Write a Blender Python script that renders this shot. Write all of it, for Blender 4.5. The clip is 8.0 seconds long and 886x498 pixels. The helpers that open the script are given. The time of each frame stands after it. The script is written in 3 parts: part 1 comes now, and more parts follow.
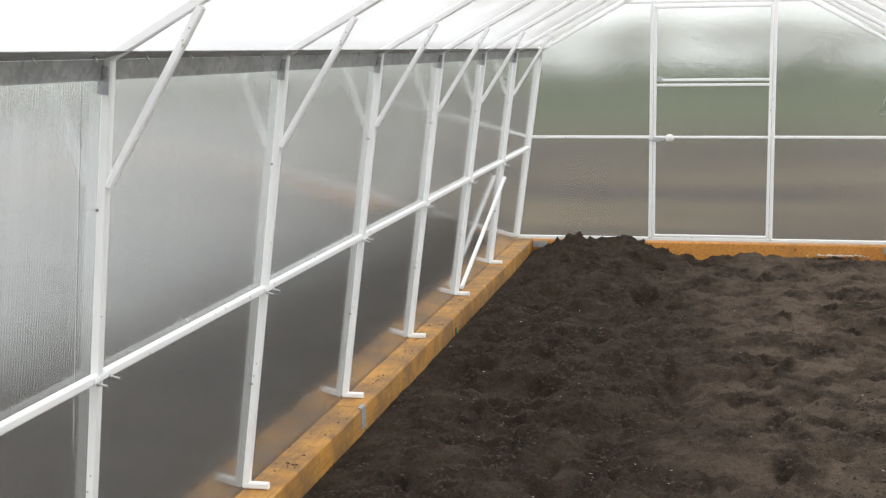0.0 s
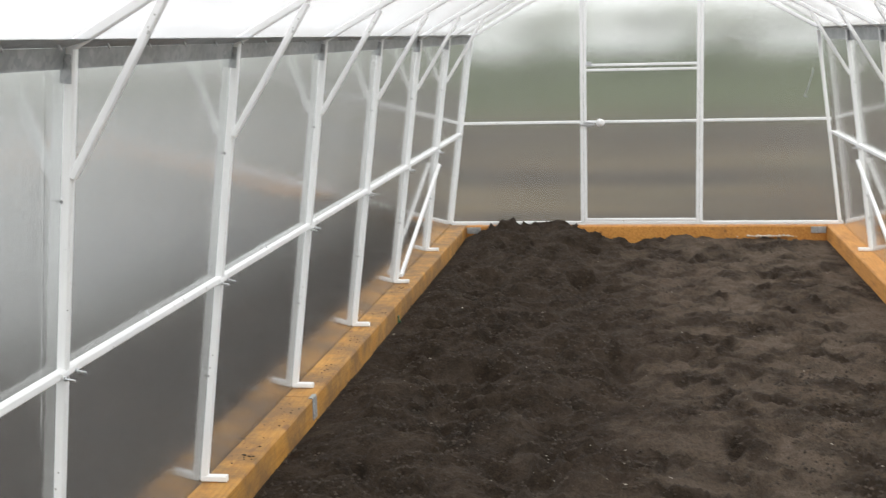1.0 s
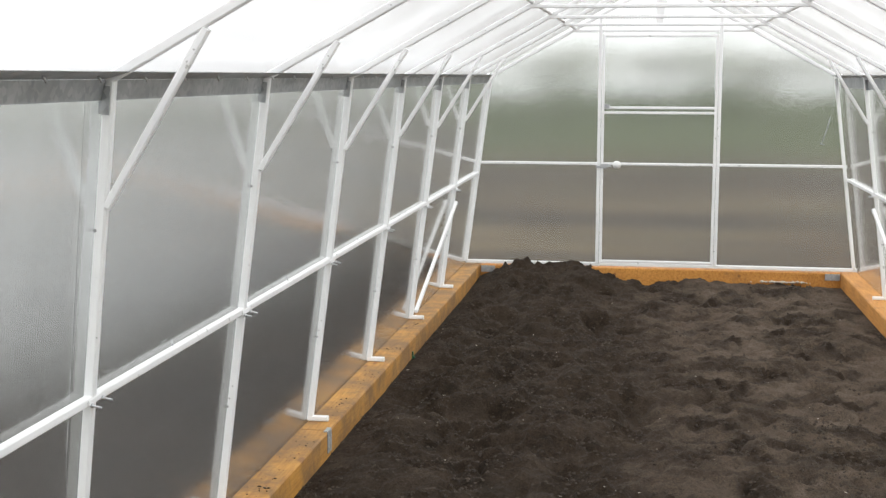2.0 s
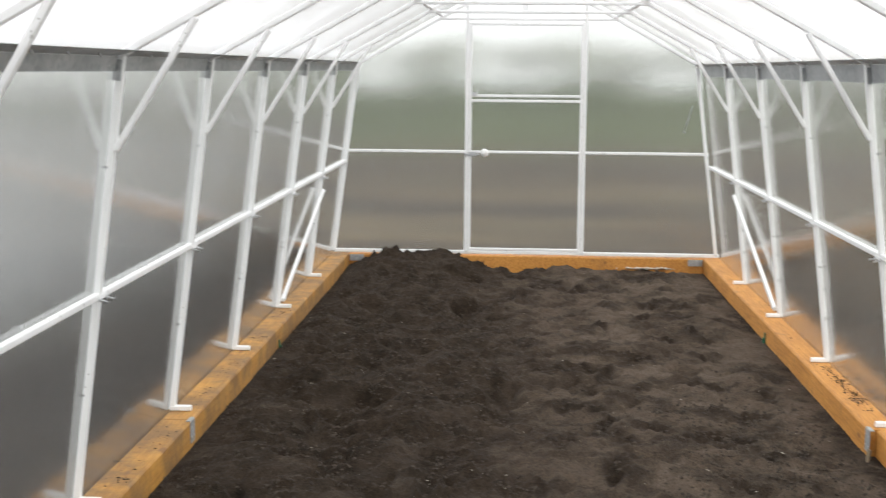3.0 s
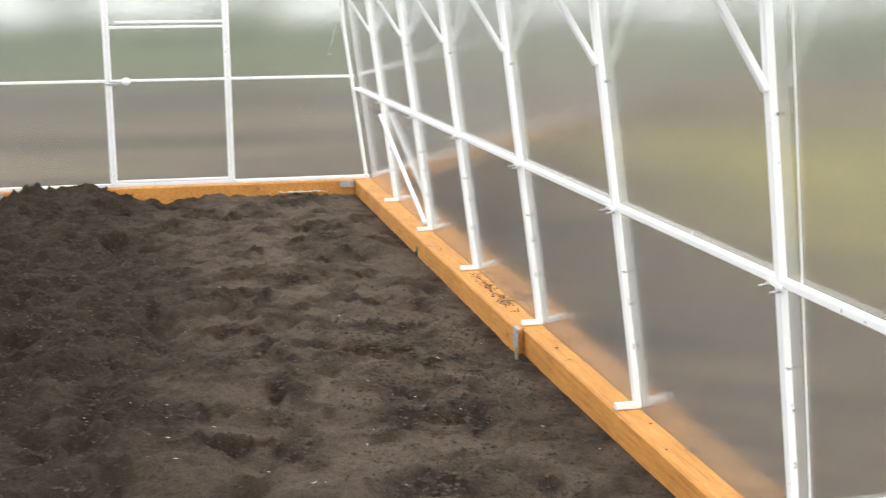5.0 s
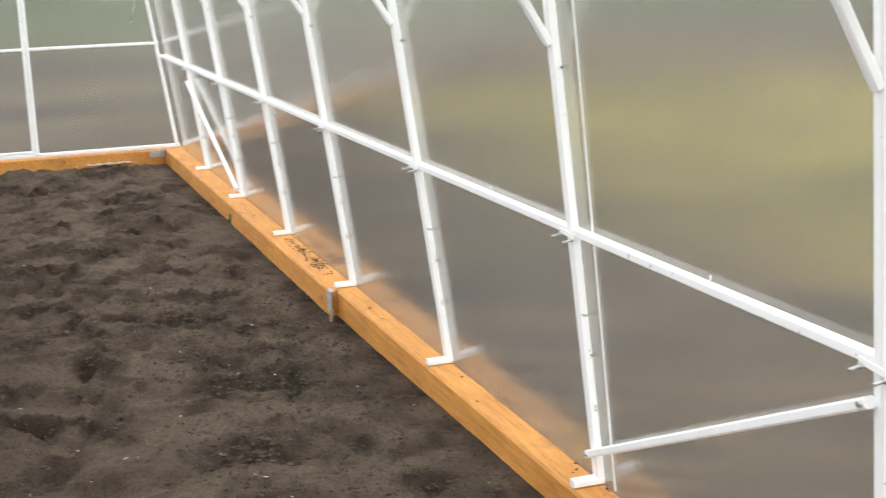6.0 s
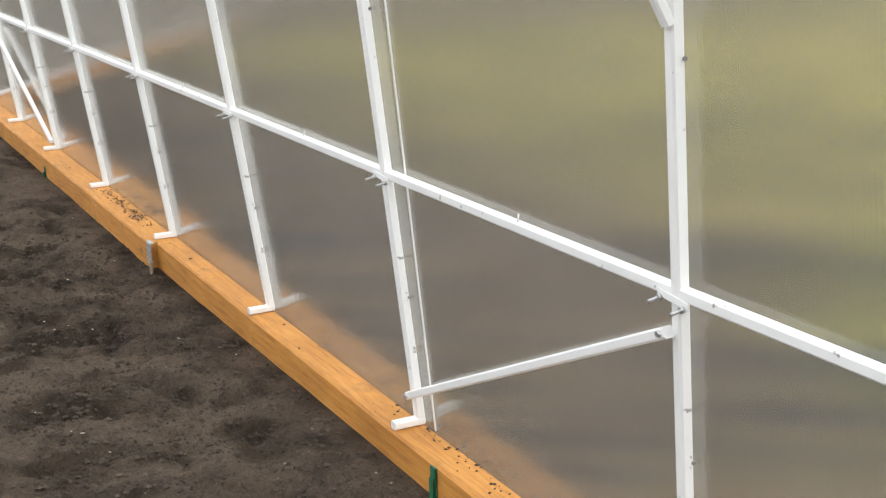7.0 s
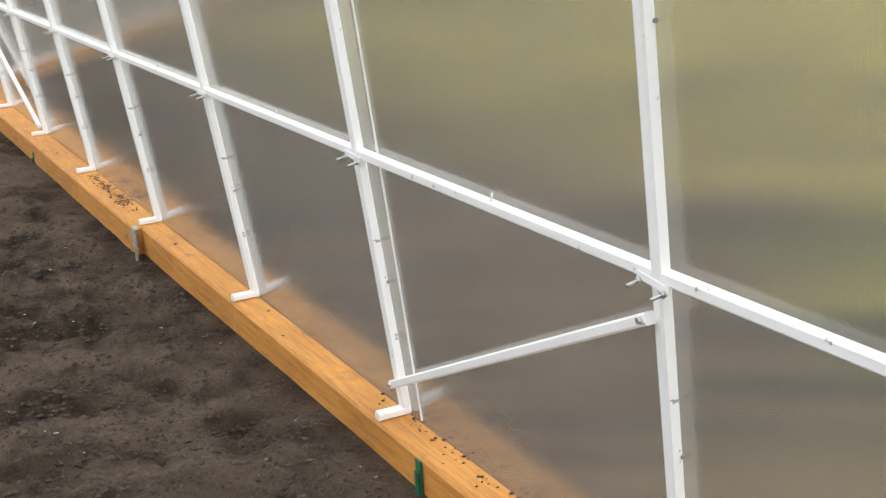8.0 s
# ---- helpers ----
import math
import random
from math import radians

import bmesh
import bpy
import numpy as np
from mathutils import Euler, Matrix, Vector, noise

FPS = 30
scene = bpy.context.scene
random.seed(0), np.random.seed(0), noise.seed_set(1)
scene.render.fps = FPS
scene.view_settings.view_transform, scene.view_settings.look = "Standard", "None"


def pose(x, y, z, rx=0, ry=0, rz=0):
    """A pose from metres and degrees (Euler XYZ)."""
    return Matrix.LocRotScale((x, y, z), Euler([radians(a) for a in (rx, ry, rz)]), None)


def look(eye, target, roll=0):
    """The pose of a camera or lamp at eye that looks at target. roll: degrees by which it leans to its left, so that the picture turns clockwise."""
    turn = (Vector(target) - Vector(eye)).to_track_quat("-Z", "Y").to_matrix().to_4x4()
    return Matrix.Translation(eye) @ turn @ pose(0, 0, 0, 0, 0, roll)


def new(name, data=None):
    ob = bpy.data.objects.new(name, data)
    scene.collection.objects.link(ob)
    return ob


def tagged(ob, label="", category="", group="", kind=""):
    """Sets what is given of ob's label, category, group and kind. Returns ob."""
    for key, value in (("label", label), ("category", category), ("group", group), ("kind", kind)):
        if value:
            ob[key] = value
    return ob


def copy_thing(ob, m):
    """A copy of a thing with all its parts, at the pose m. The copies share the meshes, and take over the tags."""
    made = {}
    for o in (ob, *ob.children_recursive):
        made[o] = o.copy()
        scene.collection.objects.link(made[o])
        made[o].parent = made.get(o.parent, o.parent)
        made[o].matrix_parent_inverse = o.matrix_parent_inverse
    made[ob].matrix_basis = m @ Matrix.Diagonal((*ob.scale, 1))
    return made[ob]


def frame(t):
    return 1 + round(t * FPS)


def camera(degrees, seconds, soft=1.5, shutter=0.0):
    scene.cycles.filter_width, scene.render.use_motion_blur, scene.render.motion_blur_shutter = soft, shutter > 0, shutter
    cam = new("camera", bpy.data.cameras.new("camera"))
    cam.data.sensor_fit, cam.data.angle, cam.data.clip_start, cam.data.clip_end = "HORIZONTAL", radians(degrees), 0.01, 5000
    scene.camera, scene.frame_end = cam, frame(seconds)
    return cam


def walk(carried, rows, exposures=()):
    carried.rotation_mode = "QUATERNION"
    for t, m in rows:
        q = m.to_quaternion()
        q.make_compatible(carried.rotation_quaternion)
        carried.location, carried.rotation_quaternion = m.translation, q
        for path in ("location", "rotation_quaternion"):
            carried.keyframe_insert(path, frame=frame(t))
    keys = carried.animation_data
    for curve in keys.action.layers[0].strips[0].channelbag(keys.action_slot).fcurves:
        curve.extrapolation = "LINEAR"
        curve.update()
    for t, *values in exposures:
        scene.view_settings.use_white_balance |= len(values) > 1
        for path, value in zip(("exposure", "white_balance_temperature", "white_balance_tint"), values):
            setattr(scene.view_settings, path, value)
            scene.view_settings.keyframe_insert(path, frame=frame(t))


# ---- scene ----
cam = camera(37.3, 8.0, soft=1.2, shutter=0.3)
PATH = [
    (0, (0.088, -0.471, 1.469), (-0.329, 1.462, 1.17), -0.7),
    (0.5, (0.016, -0.479, 1.466), (-0.373, 1.463, 1.19), -1.0),
    (1, (-0.037, -0.49, 1.459), (-0.331, 1.462, 1.142), -1.4),
    (1.2, (-0.041, -0.497, 1.458), (-0.304, 1.458, 1.129), -1.8),
    (2.3, (-0.081, -0.535, 1.472), (-0.392, 1.425, 1.224), 0.8),
    (2.5, (-0.072, -0.521, 1.463), (-0.34, 1.445, 1.208), 1.2),
    (3, (-0.054, -0.481, 1.425), (-0.168, 1.497, 1.154), 0.5),
    (3.5, (-0.047, -0.45, 1.404), (0.016, 1.526, 1.099), -0.8),
    (4, (-0.052, -0.459, 1.405), (0.118, 1.504, 1.062), -1.1),
    (4.2, (-0.046, -0.47, 1.406), (0.154, 1.489, 1.059), -1.1),
    (5.3, (-0.008, -0.453, 1.371), (0.468, 1.449, 0.976), -0.7),
    (5.5, (0.03, -0.437, 1.376), (0.549, 1.451, 0.966), -1.0),
    (6, (0.038, -0.491, 1.375), (0.686, 1.35, 0.938), -1.9),
    (6.5, (0.076, -0.498, 1.361), (0.864, 1.277, 0.879), -1.8),
    (7, (0.088, -0.503, 1.36), (0.956, 1.222, 0.839), -1.7),
    (7.5, (0.132, -0.462, 1.344), (0.975, 1.264, 0.788), -2.4),
    (8, (0.246, -0.388, 1.337), (1.085, 1.338, 0.772), -3.8),
]
walk(cam, [(t, look(eye, target, roll)) for t, eye, target, roll in PATH], exposures=[(0.0, 0.28), (2.5, 0.27), (3.0, 0.32), (3.5, 0.53), (5.5, 0.75), (6.5, 0.51), (8.0, 0.38)])

# ---------------------------------------------------------------- light: bright overcast sky
SUN_DIRECTION = (0.35, -0.45, 0.82)      # towards the sun
world = bpy.data.worlds.new("overcast_sky")
scene.world = world
world.use_nodes = True
wn, wl = world.node_tree.nodes, world.node_tree.links
sky = wn.new("ShaderNodeTexSky")
sky.sky_type, sky.sun_disc = "NISHITA", False
sky.sun_elevation, sky.sun_rotation = radians(55), radians(142)
sky.dust_density, sky.air_density = 4.0, 1.0
grey = wn.new("ShaderNodeRGBToBW")
veil = wn.new("ShaderNodeMixRGB")          # cloud cover takes most of the blue out
veil.inputs[0].default_value = 0.88
cloud = wn.new("ShaderNodeMixRGB")         # an even bright cloud deck in front of it
cloud.inputs[0].default_value, cloud.inputs[2].default_value = 0.6, (13.0, 13.2, 13.6, 1)
wl.new(sky.outputs[0], grey.inputs[0])
wl.new(sky.outputs[0], veil.inputs[1])
wl.new(grey.outputs[0], veil.inputs[2])
wl.new(veil.outputs[0], cloud.inputs[1])
wl.new(cloud.outputs[0], wn["Background"].inputs[0])
wn["Background"].inputs[1].default_value = 0.15

sun = new("sun", bpy.data.lights.new("sun", "SUN"))
sun.data.energy, sun.data.angle, sun.data.color = 0.5, radians(50), (1.0, 0.97, 0.92)
sun.matrix_world = look(Vector(SUN_DIRECTION) * 30, (0, 0, 0))


# ---------------------------------------------------------------- materials
def material(name):
    m = bpy.data.materials.new(name)
    m.use_nodes = True
    return m, m.node_tree.nodes, m.node_tree.links, m.node_tree.nodes["Principled BSDF"]


def noise_node(n, l, scale, detail=4.0, stretch=(1, 1, 1), rough=0.55, turn=0.0):
    co = n.new("ShaderNodeTexCoord")
    mp = n.new("ShaderNodeMapping")
    if turn:
        mp.vector_type = "TEXTURE"
        mp.inputs["Scale"].default_value = [1 / k for k in stretch]
        mp.inputs["Rotation"].default_value = (0, 0, radians(turn))
    else:
        mp.inputs["Scale"].default_value = stretch
    tx = n.new("ShaderNodeTexNoise")
    tx.inputs["Scale"].default_value, tx.inputs["Detail"].default_value = scale, detail
    tx.inputs["Roughness"].default_value = rough
    l.new(co.outputs["Object"], mp.inputs[0])
    l.new(mp.outputs[0], tx.inputs["Vector"])
    return tx


def ramp(n, l, source, stops):
    r = n.new("ShaderNodeValToRGB")
    while len(r.color_ramp.elements) < len(stops):
        r.color_ramp.elements.new(0.5)
    for e, (p, c) in zip(r.color_ramp.elements, stops):
        e.position, e.color = p, (*c, 1)
    l.new(source, r.inputs[0])
    return r


def mix(n, l, kind, fac, a, b):
    x = n.new("ShaderNodeMixRGB")
    x.blend_type = kind
    for slot, v in zip(x.inputs, (fac, a, b)):
        if isinstance(v, (int, float)):
            slot.default_value = v
        elif isinstance(v, tuple):
            slot.default_value = (*v, 1)
        else:
            l.new(v, slot)
    return x.outputs[0]


def bump(n, l, b, height, strength, distance):
    x = n.new("ShaderNodeBump")
    x.inputs["Strength"].default_value, x.inputs["Distance"].default_value = strength, distance
    l.new(height, x.inputs["Height"])
    l.new(x.outputs[0], b.inputs["Normal"])


def white_paint():
    m, n, l, b = material("white_enamel")
    big = noise_node(n, l, 3.0, 3)
    fine = noise_node(n, l, 90.0, 3)
    c = ramp(n, l, big.outputs[0], [(0.3, (0.82, 0.83, 0.84)), (0.7, (0.89, 0.89, 0.89))])
    chips = ramp(n, l, noise_node(n, l, 38.0, 2).outputs[0], [(0.70, (0, 0, 0)), (0.75, (1, 1, 1))])
    l.new(mix(n, l, "MIX", chips.outputs[0], c.outputs[0], (0.36, 0.35, 0.34)), b.inputs["Base Color"])
    b.inputs["Roughness"].default_value = 0.32
    bump(n, l, b, fine.outputs[0], 0.25, 0.001)
    return m


def galvanised():
    m, n, l, b = material("galvanised_steel")
    spangle = n.new("ShaderNodeTexVoronoi")
    spangle.inputs["Scale"].default_value = 60
    co = n.new("ShaderNodeTexCoord")
    l.new(co.outputs["Object"], spangle.inputs["Vector"])
    c = ramp(n, l, spangle.outputs["Color"], [(0.1, (0.36, 0.38, 0.39)), (0.9, (0.50, 0.51, 0.52))])
    stain = noise_node(n, l, 5.0, 4)
    s = ramp(n, l, stain.outputs[0], [(0.35, (0.75, 0.75, 0.75)), (0.65, (1, 1, 1))])
    l.new(mix(n, l, "MULTIPLY", 1.0, c.outputs[0], s.outputs[0]), b.inputs["Base Color"])
    b.inputs["Metallic"].default_value, b.inputs["Roughness"].default_value = 0.55, 0.5
    return m


def zinc():
    m, n, l, b = material("zinc_bolt")
    t = noise_node(n, l, 150, 2)
    c = ramp(n, l, t.outputs[0], [(0.3, (0.45, 0.46, 0.48)), (0.7, (0.68, 0.69, 0.70))])
    l.new(c.outputs[0], b.inputs["Base Color"])
    b.inputs["Metallic"].default_value, b.inputs["Roughness"].default_value = 0.9, 0.35
    return m


def timber(name, dirt_from, stops):
    m, n, l, b = material(name)
    grain = noise_node(n, l, 9.0, 6, (9, 0.55, 9), 0.6)
    fine = noise_node(n, l, 60.0, 4, (6, 0.3, 6))
    blot = noise_node(n, l, 2.2, 4)
    c = ramp(n, l, grain.outputs[0], list(zip((0.25, 0.5, 0.75), stops)))
    c2 = mix(n, l, "MULTIPLY", 0.5, c.outputs[0], ramp(n, l, fine.outputs[0], [(0.35, (0.72, 0.68, 0.62)), (0.6, (1, 1, 1))]).outputs[0])
    dirt = ramp(n, l, noise_node(n, l, 3.5, 6, rough=0.7).outputs[0], [(dirt_from, (0, 0, 0)), (dirt_from + 0.17, (0.75, 0.75, 0.75))])
    c3 = mix(n, l, "MULTIPLY", 0.6, c2, ramp(n, l, blot.outputs[0], [(0.35, (0.70, 0.66, 0.60)), (0.6, (1, 1, 1))]).outputs[0])
    co = n.new("ShaderNodeTexCoord")
    mp = n.new("ShaderNodeMapping")
    mp.inputs["Scale"].default_value = (9, 3.2, 9)
    cells = n.new("ShaderNodeTexVoronoi")
    cells.inputs["Scale"].default_value = 1.0
    l.new(co.outputs["Object"], mp.inputs[0])
    l.new(mp.outputs[0], cells.inputs["Vector"])
    knot = ramp(n, l, cells.outputs["Distance"], [(0.07, (0.85, 0.85, 0.85)), (0.14, (0, 0, 0))])
    c4 = mix(n, l, "MIX", knot.outputs[0], c3, (0.24, 0.095, 0.025))
    l.new(mix(n, l, "MIX", dirt.outputs[0], c4, (0.15, 0.085, 0.04)), b.inputs["Base Color"])
    b.inputs["Roughness"].default_value = 0.62
    bump(n, l, b, fine.outputs[0], 0.35, 0.002)
    return m


def soil():
    m, n, l, b = material("garden_soil")
    mid = noise_node(n, l, 7.5, 7, rough=0.7)
    grit = noise_node(n, l, 38.0, 6, rough=0.72)
    fine = noise_node(n, l, 130.0, 5, rough=0.7)
    c = ramp(n, l, mid.outputs[0], [(0.34, (0.0250, 0.0168, 0.0108)), (0.52, (0.0450, 0.0308, 0.0204)), (0.68, (0.068, 0.0485, 0.0335))])
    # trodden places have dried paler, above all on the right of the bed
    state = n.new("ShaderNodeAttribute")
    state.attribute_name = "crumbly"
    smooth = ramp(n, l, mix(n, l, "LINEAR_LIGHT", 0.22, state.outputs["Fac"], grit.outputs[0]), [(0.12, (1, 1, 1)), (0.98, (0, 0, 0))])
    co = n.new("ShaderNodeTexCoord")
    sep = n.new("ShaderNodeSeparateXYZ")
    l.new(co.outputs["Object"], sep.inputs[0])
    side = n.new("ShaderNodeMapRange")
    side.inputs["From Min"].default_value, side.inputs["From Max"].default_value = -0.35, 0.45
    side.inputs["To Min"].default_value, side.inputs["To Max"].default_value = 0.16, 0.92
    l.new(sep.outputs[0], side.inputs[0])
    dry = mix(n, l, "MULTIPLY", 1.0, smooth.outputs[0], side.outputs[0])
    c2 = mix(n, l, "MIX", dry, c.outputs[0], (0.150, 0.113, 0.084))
    sp = ramp(n, l, fine.outputs[0], [(0.3, (0.50, 0.50, 0.50)), (0.55, (1, 1, 1)), (0.8, (1.45, 1.42, 1.38))])
    gr = ramp(n, l, grit.outputs[0], [(0.34, (0.62, 0.61, 0.60)), (0.55, (1, 1, 1)), (0.72, (1.2, 1.19, 1.17))])
    l.new(mix(n, l, "MULTIPLY", 0.8, mix(n, l, "MULTIPLY", 1.0, c2, sp.outputs[0]), gr.outputs[0]), b.inputs["Base Color"])
    b.inputs["Roughness"].default_value, b.inputs["Specular IOR Level"].default_value = 0.95, 0.2
    bump(n, l, b, mix(n, l, "MIX", 0.4, grit.outputs[0], fine.outputs[0]), 1.0, 0.030)
    return m


def outdoor_ground():
    m, n, l, b = material("garden_and_meadow")
    co = n.new("ShaderNodeTexCoord")
    sep = n.new("ShaderNodeSeparateXYZ")
    l.new(co.outputs["Object"], sep.inputs[0])
    wob = noise_node(n, l, 0.35, 5, rough=0.6)

    def zone(axis, lo, hi):
        k = n.new("ShaderNodeMapRange")
        k.inputs["From Min"].default_value, k.inputs["From Max"].default_value = lo, hi
        l.new(sep.outputs[axis], k.inputs[0])
        return mix(n, l, "LINEAR_LIGHT", 0.5, k.outputs[0], wob.outputs[0])

    def tone(stretch, lo, mid, hi, turn=0.0):
        t = noise_node(n, l, 1.0, 3 if turn else 6, stretch, 0.6 if turn else 0.7, turn)
        k = 0.09 if turn else 0.14
        return ramp(n, l, t.outputs[0], [(0.5 - k, lo), (0.5, mid), (0.5 + k, hi)]).outputs[0]

    dug = tone((0.10, 0.55, 1), (0.022, 0.016, 0.011), (0.054, 0.038, 0.023), (0.125, 0.092, 0.050))        # dug plot behind the far end
    meadow = tone((0.05, 0.25, 1), (0.022, 0.031, 0.011), (0.048, 0.062, 0.022), (0.094, 0.108, 0.040))     # green meadow past the plot
    dry = tone((7.0, 0.50, 1), (0.018, 0.0115, 0.007), (0.044, 0.028, 0.016), (0.105, 0.069, 0.036), 52)         # dry earth beside the wall
    stubble = tone((8.5, 0.36, 1), (0.022, 0.018, 0.008), (0.080, 0.066, 0.020), (0.39, 0.322, 0.068), 52)     # yellowed grass past it
    lawn = tone((7.0, 0.50, 1), (0.020, 0.028, 0.005), (0.066, 0.088, 0.011), (0.30, 0.30, 0.034), 50)          # green grass further back
    ahead = mix(n, l, "MIX", zone(1, 23.0, 33.0), dug, meadow)
    lane = mix(n, l, "MIX", zone(0, 3.0, 5.6), dry, stubble)
    beside = mix(n, l, "MIX", zone(1, 2.6, 4.2), mix(n, l, "MIX", zone(0, 2.8, 4.6), dry, lawn), lane)
    earth_tone = tone((0.5, 0.5, 1), (0.012, 0.0085, 0.0065), (0.024, 0.0172, 0.0128), (0.044, 0.033, 0.025))             # darker earth along the other wall
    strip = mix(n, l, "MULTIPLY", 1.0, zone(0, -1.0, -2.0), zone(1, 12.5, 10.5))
    ahead = mix(n, l, "MIX", strip, ahead, earth_tone)
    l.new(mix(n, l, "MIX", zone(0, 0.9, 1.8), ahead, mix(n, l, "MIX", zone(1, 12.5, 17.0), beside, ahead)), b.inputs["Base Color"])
    b.inputs["Roughness"].default_value = 0.95
    bump(n, l, b, noise_node(n, l, 14, 5).outputs[0], 0.6, 0.05)
    return m


def twin_wall(name, along, milk_lo=0.012, milk_hi=0.035, pass_through=0.80, shine=1.8, blur=0.075, spread=0.00045, relief=0.10):
    """Milky twin-wall polycarbonate; along: the axis across which its ribs follow one another."""
    m, n, l, b = material(name)
    n.remove(b)
    out = n["Material Output"]
    co = n.new("ShaderNodeTexCoord")
    wave = n.new("ShaderNodeTexWave")
    wave.wave_type, wave.bands_direction = "BANDS", along
    wave.inputs["Scale"].default_value = 28.0
    wave.inputs["Distortion"].default_value = 3.0 * relief
    l.new(co.outputs["Object"], wave.inputs["Vector"])
    bp = n.new("ShaderNodeBump")
    bp.inputs["Strength"].default_value, bp.inputs["Distance"].default_value = relief, 0.001
    ribs = n.new("ShaderNodeBump")           # the inner ribs spread what is seen through the sheet sideways
    ribs.inputs["Strength"].default_value, ribs.inputs["Distance"].default_value = 0.8, spread
    grooves = noise_node(n, l, 1.0, 0, (0, 4500, 0.05) if along == "Y" else (4500, 0, 0.05))
    l.new(wave.outputs[0], bp.inputs["Height"])
    l.new(mix(n, l, "MIX", 0.5, grooves.outputs[0], wave.outputs[0]), ribs.inputs["Height"])
    film = noise_node(n, l, 1.1, 4)
    milk = n.new("ShaderNodeBsdfTranslucent")
    milk.inputs[0].default_value = (pass_through, pass_through, pass_through, 1)
    glass = n.new("ShaderNodeBsdfRefraction")
    tint = ramp(n, l, wave.outputs[0], [(0.0, (0.955, 0.965, 0.945)), (0.72, (0.945, 0.955, 0.935)), (0.97, (0.84, 0.85, 0.83))])
    l.new(tint.outputs[0], glass.inputs["Color"])
    glass.inputs["Roughness"].default_value, glass.inputs["IOR"].default_value = blur, 1.25
    glass.distribution = "BECKMANN"
    gloss = n.new("ShaderNodeBsdfGlossy")
    gloss.inputs["Roughness"].default_value = 0.13
    gloss.inputs["Color"].default_value = (1, 1, 1, 1)
    fres = n.new("ShaderNodeFresnel")
    fres.inputs["IOR"].default_value = 1.25
    strong = n.new("ShaderNodeMath")          # the skins and ribs of the sheet reflect together
    strong.operation, strong.use_clamp = "MULTIPLY", True
    strong.inputs[1].default_value = shine
    l.new(fres.outputs[0], strong.inputs[0])
    for s, q in ((glass, ribs), (gloss, bp), (fres, bp)):
        l.new(q.outputs[0], s.inputs["Normal"])
    a = n.new("ShaderNodeMixShader")
    amount = n.new("ShaderNodeMapRange")
    amount.inputs["To Min"].default_value, amount.inputs["To Max"].default_value = milk_lo, milk_hi
    l.new(film.outputs[0], amount.inputs[0])
    l.new(amount.outputs[0], a.inputs[0])
    l.new(glass.outputs[0], a.inputs[1])
    l.new(milk.outputs[0], a.inputs[2])
    c = n.new("ShaderNodeMixShader")
    l.new(strong.outputs[0], c.inputs[0])
    l.new(a.outputs[0], c.inputs[1])
    l.new(gloss.outputs[0], c.inputs[2])
    l.new(c.outputs[0], out.inputs[0])
    return m


def plain(name, lo, hi, scale=20.0, rough=0.6, metal=0.0):
    m, n, l, b = material(name)
    c = ramp(n, l, noise_node(n, l, scale, 5).outputs[0], [(0.3, lo), (0.7, hi)])
    l.new(c.outputs[0], b.inputs["Base Color"])
    b.inputs["Roughness"].default_value, b.inputs["Metallic"].default_value = rough, metal
    bump(n, l, b, noise_node(n, l, scale * 4, 3).outputs[0], 0.3, 0.003)
    return m


WHITE, GALV, ZINC, TIMBER, SOIL = white_paint(), galvanised(), zinc(), timber("stained_timber", 0.58, ((0.40, 0.158, 0.031), (0.61, 0.270, 0.053), (0.70, 0.345, 0.085))), soil()
TIMBER_DIRTY = timber("soiled_timber", 0.41, ((0.35, 0.155, 0.029), (0.54, 0.265, 0.051), (0.63, 0.345, 0.083)))
GROUND = outdoor_ground()
SHEET_SIDE, SHEET_END = twin_wall("polycarbonate_side", "Y", shine=1.6, blur=0.02, spread=0.00005), twin_wall("polycarbonate_end", "X", blur=0.19)
SHEET_LEFT = twin_wall("polycarbonate_side_hazed", "Y", shine=1.7, blur=0.12, spread=0.0003, relief=0.02)
# Roof version of the sheet: extra milk puts the sky's white brightness into it
SHEET_ROOF = twin_wall("polycarbonate_roof_brightened", "Y", 0.82, 0.94, 0.97, 1.0)
GREEN_PLASTIC = plain("green_plastic", (0.010, 0.085, 0.045), (0.018, 0.13, 0.07), 30, 0.4)
WEATHERED = plain("weathered_wood", (0.17, 0.13, 0.085), (0.31, 0.24, 0.16), 25, 0.85)
RUBBER = plain("dark_rubber", (0.20, 0.20, 0.205), (0.30, 0.30, 0.305), 60, 0.7)
WHITE_PLASTIC = plain("white_plastic", (0.76, 0.76, 0.75), (0.82, 0.82, 0.81), 40, 0.3)
PALE_CHIP = plain("pale_chips", (0.30, 0.26, 0.20), (0.60, 0.55, 0.47), 60, 0.8)
BARK = plain("bark", (0.07, 0.05, 0.035), (0.16, 0.12, 0.09), 6, 0.9)
LEAF = plain("leaves", (0.050, 0.078, 0.026), (0.115, 0.145, 0.055), 1.2, 0.6)
LEAF_PALE = plain("veil_leaves", (0.10, 0.115, 0.045), (0.19, 0.20, 0.09), 1.2, 0.6)
ADDED_PALE = plain("pale_slab_grey", (0.29, 0.295, 0.30), (0.42, 0.425, 0.43), 0.7, 0.9)
CLOD = plain("soil_clods", (0.030, 0.0212, 0.0148), (0.086, 0.063, 0.046), 9, 0.95)


# ---------------------------------------------------------------- building helpers
def part(name, bm, mat, parent=None, label=""):
    me = bpy.data.meshes.new(name)
    bm.normal_update()
    bm.to_mesh(me)
    bm.free()
    me.materials.append(mat)
    ob = new(name, me)
    if parent is not None:
        ob.parent = parent
    if label:
        tagged(ob, label)
    return ob


